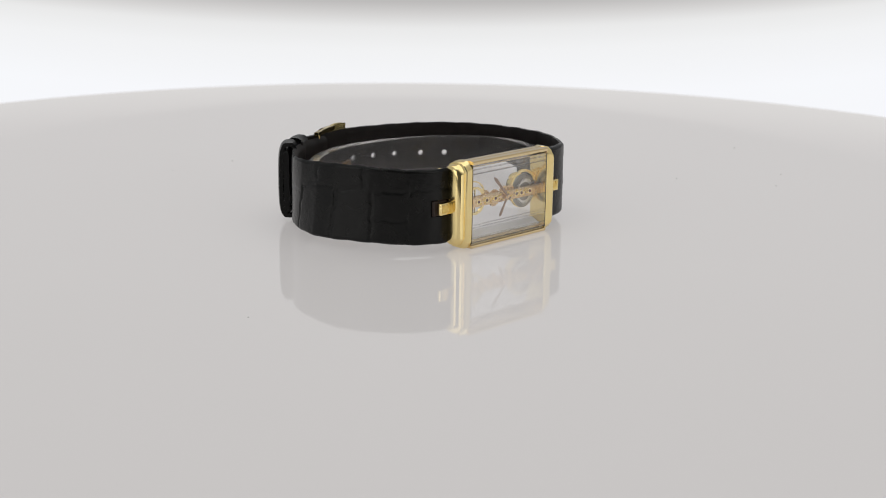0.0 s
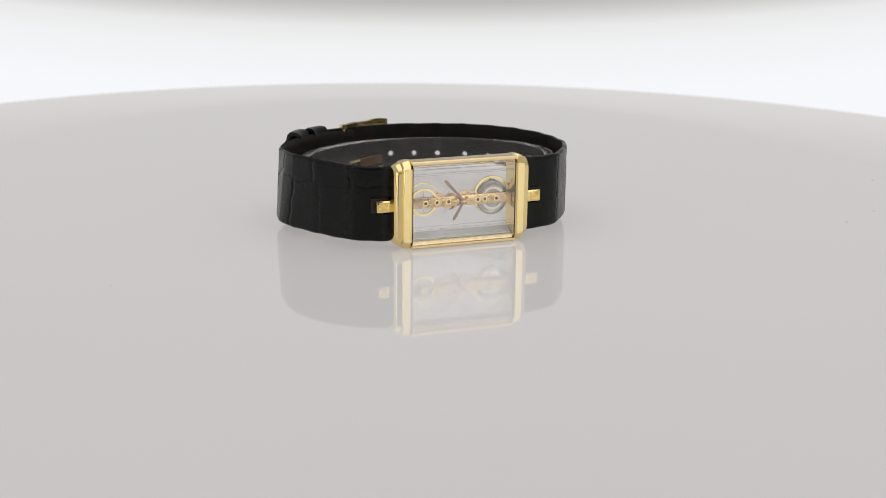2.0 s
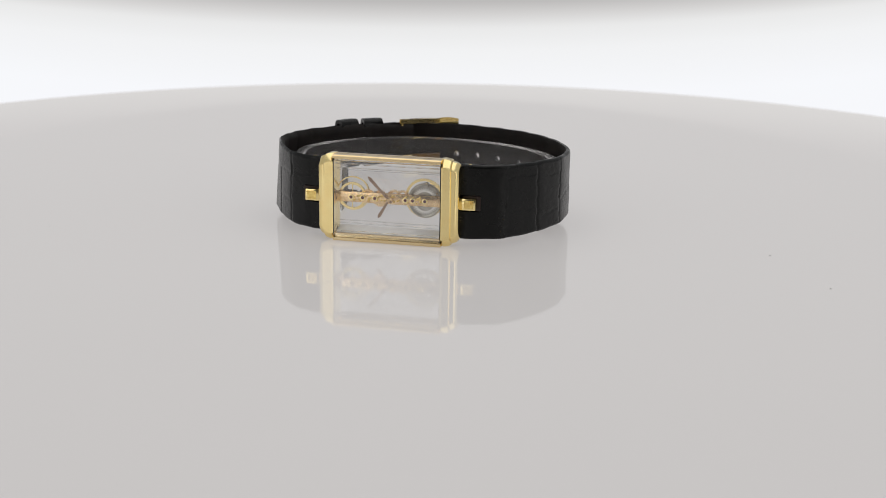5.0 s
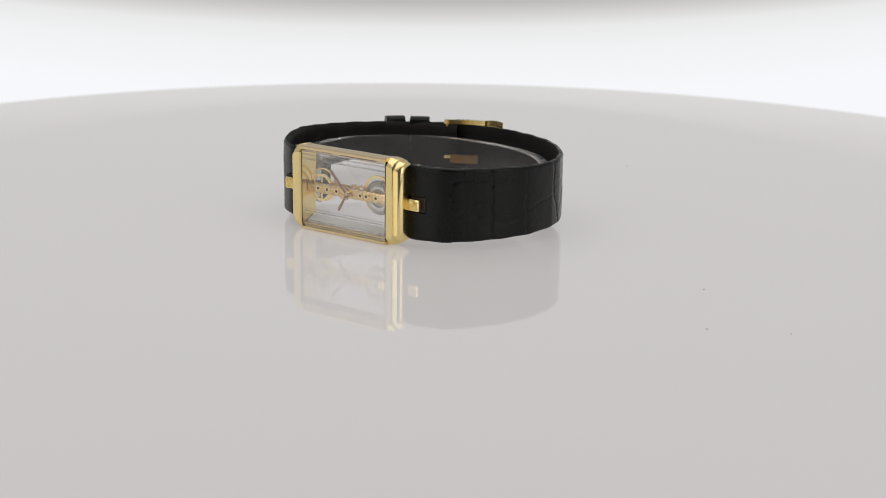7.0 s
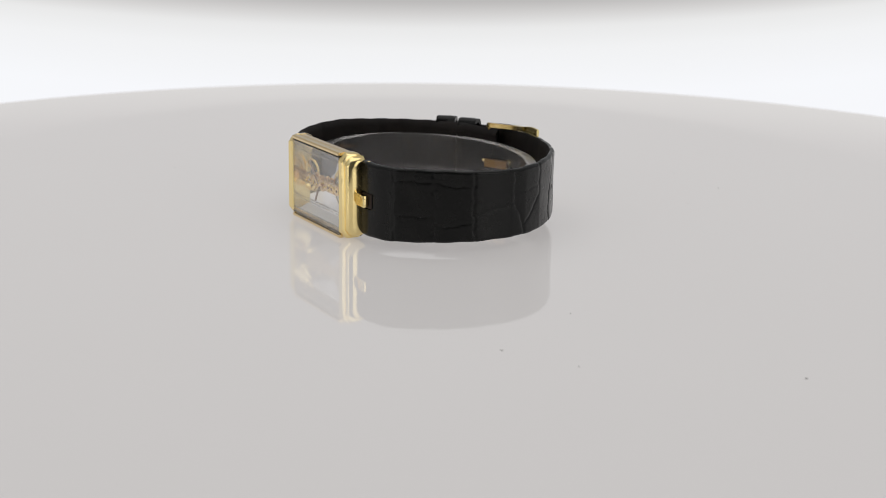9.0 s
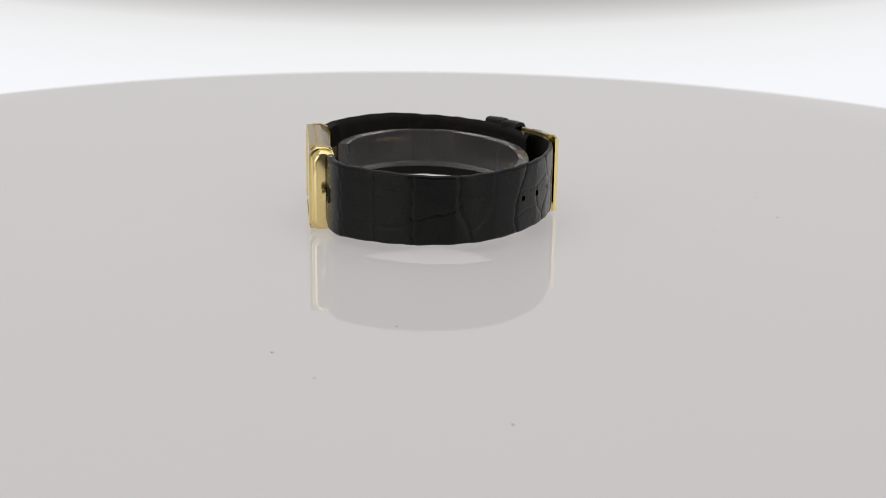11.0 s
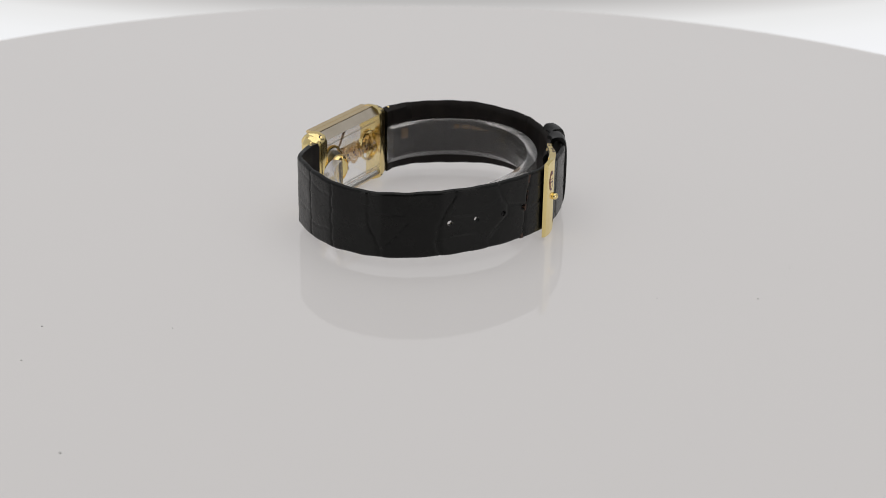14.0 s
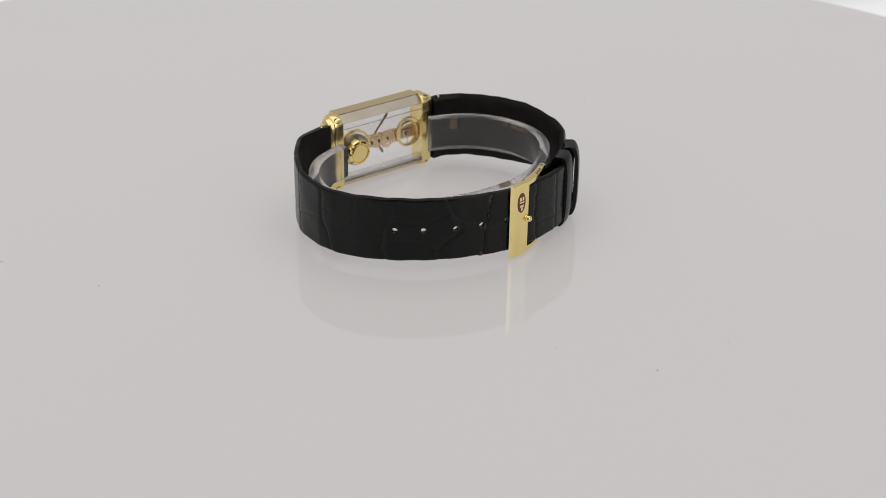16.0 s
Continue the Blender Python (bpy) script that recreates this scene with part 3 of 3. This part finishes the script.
    bm = bmesh.new()
    rings = []
    for r, h, cut in ((2.9, 0.0, 0.0), (3.5, 0.25, 0.3), (3.75, 0.6, 0.5), (3.75, 1.5, 0.5), (3.4, 2.0, 0.45), (2.85, 2.15, 0.0), (2.75, 1.85, 0.0)):
        rings.append([(cx + (r - (cut if i % 16 in (0, 1, 2) else 0)) * math.cos(2 * math.pi * i / 128), y + h, ZC + (r - (cut if i % 16 in (0, 1, 2) else 0)) * math.sin(2 * math.pi * i / 128)) for i in range(128)])
    loft(bm, rings)
    crown = part("crown", bm, GOLD, watch, "round notched gold winding crown on the back")
    bm = bmesh.new()
    lathe(bm, [(2.5, 1.7), (2.5, 2.2), (2.35, 2.32), (0.3, 2.36)], (cx, y, ZC), "y", 40)
    part("crown_cap", bm, GOLD_BRUSHED, crown)


def buckle(watch):
    ob = new("buckle")
    ob.parent = watch
    ob.empty_display_size = 0.005
    p0, p1 = np.array([0.15, 34.3]), np.array([-14.9, 28.5])

    def at(f, lift=0.0):
        q = p0 + (p1 - p0) * f
        t = (p1 - p0) / np.linalg.norm(p1 - p0)
        n = np.array([-t[1], t[0]])
        n = n if n @ q > 0 else -n
        return q + n * (lift + 1.5 * math.sin(math.pi * min(1, f)) )
    # wide plate
    bm = bmesh.new()
    rings = []
    for f in np.linspace(0.0, 0.34, 7):
        a, b = at(f, 0.35), at(f, -0.65)
        h = 9.8 + 0.3 * math.sin(f / 0.34 * math.pi)
        rings.append([(*a, ZC - h - 0.1), (*a, ZC + h - 0.3), (*(a * 0.7 + b * 0.3), ZC + h), (*b, ZC + h), (*b, ZC - h - 0.4), (*(a * 0.7 + b * 0.3), ZC - h - 0.4)])
    loft(bm, rings)
    plate = part("buckle_plate", bm, GOLD_BRUSHED, ob, "satin yellow gold buckle plate")
    for up in (1, -1):
        bm = bmesh.new()
        rings = []
        for f in np.linspace(0.33, 1.05, 14):
            a, b = at(f, 0.3 - 0.2 * f), at(f, -1.2 - 0.3 * math.sin(f * 3.1))
            z0, z1 = sorted((ZC + up * 8.6, ZC + up * 9.8))
            rings.append([(*a, z0), (*a, z1 - 0.2), (*(a * 0.8 + b * 0.2), z1), (*b, z1), (*b, z0)])
        loft(bm, rings)
        arm = part("buckle_arm", bm, GOLD, ob, "curved polished gold buckle arm")
        if up > 0:
            for f in (0.66, 0.74, 0.82):
                bm = bmesh.new()
                c = at(f, -0.35)
                box(bm, c[0] - 0.3, c[0] + 0.3, c[1] - 0.35, c[1] + 0.35, ZC + 9.78, ZC + 9.83)
                part("hallmark", bm, BROWN, arm)
        # dark disc stands for the shade inside the pivot hole
        bm = bmesh.new()
        q = at(0.98, -0.6)
        lathe(bm, [(0.45, -0.05), (0.45, 0.04), (0.2, 0.05)] if up > 0 else [(0.45, 0.05), (0.45, -0.04), (0.2, -0.05)], (*q, ZC + up * 9.8), "z", 16)
        part("pivot_hole_shade", bm, DARK_STEEL, arm)
    bm = bmesh.new()
    q = at(1.0, -0.8)
    lathe(bm, [(0.5, -8.7), (0.5, 8.7)], (*q, ZC), "z", 16)
    part("buckle_bar", bm, GOLD, ob)
    # tongue that ends in a bead over the plate edge
    bm = bmesh.new()
    rings = []
    for f, lift, r in ((1.0, -2.2, 0.45), (0.62, -2.4, 0.5), (0.46, -1.6, 0.55), (0.40, -0.2, 0.6), (0.36, 0.6, 0.75), (0.33, 0.8, 0.9), (0.29, 0.8, 0.85), (0.262, 0.75, 0.55), (0.25, 0.7, 0.2)):
        c = at(f, lift)
        t = (p1 - p0) / np.linalg.norm(p1 - p0)
        n = np.array([t[1], -t[0]])
        rings.append([(*(c + n * r * math.cos(k * math.pi / 6)), ZC - 0.5 + r * math.sin(k * math.pi / 6)) for k in range(12)])
    loft(bm, rings)
    part("buckle_tongue", bm, GOLD, ob, "gold tongue with a rounded bead end", 60)
    # root of the tongue, seen from inside the strap
    bm = bmesh.new()
    a, b = at(0.85, -5.0), at(0.35, -4.6)
    t = (p1 - p0) / np.linalg.norm(p1 - p0)
    n = np.array([-t[1], t[0]])
    loft(bm, [[(*(q + n * o), ZC - 0.4 + z) for o, z in ((0, -1.1), (0, 1.1), (1.2, 1.1), (1.2, -1.1))] for q in (a, b)])
    part("tongue_root", bm, DULL_GOLD, ob)
    # oval enamel badge with a plain emblem
    t = (p1 - p0) / np.linalg.norm(p1 - p0)

    def on_plate(dx, dz, lift):
        q = at(0.17 + dx / 15.4, 0.36 + lift)
        return (*q, ZC + 4.6 + dz)
    bm = bmesh.new()
    loft(bm, [[on_plate(1.35 * k * math.cos(i * 0.2618), 2.7 * k * math.sin(i * 0.2618), l) for i in range(24)] for k, l in ((1.0, -0.1), (1.0, 0.06), (0.92, 0.08))])
    badge = part("badge", bm, ENAMEL, plate, "oval dark red enamel badge")
    for dx, dz, sx, sz in ((-0.45, 1.1, 0.28, 0.5), (0.4, 1.1, 0.28, 0.5), (0.0, 0.15, 0.75, 0.2), (0.0, -0.9, 0.55, 0.35), (0.0, -1.7, 0.25, 0.4)):
        bm = bmesh.new()
        loft(bm, [[on_plate(dx + sx * a, dz + sz * b, l) for a, b in ((-1, -1), (1, -1), (1, 1), (-1, 1))] for l in (0.05, 0.13)])
        part("emblem_bar", bm, GOLD, badge)


def cuff():
    bm = bmesh.new()
    band(bm, CUFF, 1, lambda s: 5.4, lambda s: 2.8, lambda s: 11.3, rows=16, edge=0.1, step=1.2)
    ob = part("display_cuff", bm, PLASTIC, None, angle=50)
    return tagged(ob, "clear plastic display cuff inside the watch strap", "display cuff")


disc, dust = studio()
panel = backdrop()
watch = tagged(empty("wristwatch"), "gold rectangular skeleton wristwatch with black alligator strap", "wristwatch")
case(watch)
movement(watch)
straps(watch)
buckle(watch)
holder = cuff()


def motions():
    for thing in (disc, dust, watch, holder):
        walk(thing, TURN)
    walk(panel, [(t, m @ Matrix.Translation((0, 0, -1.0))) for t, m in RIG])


motions()
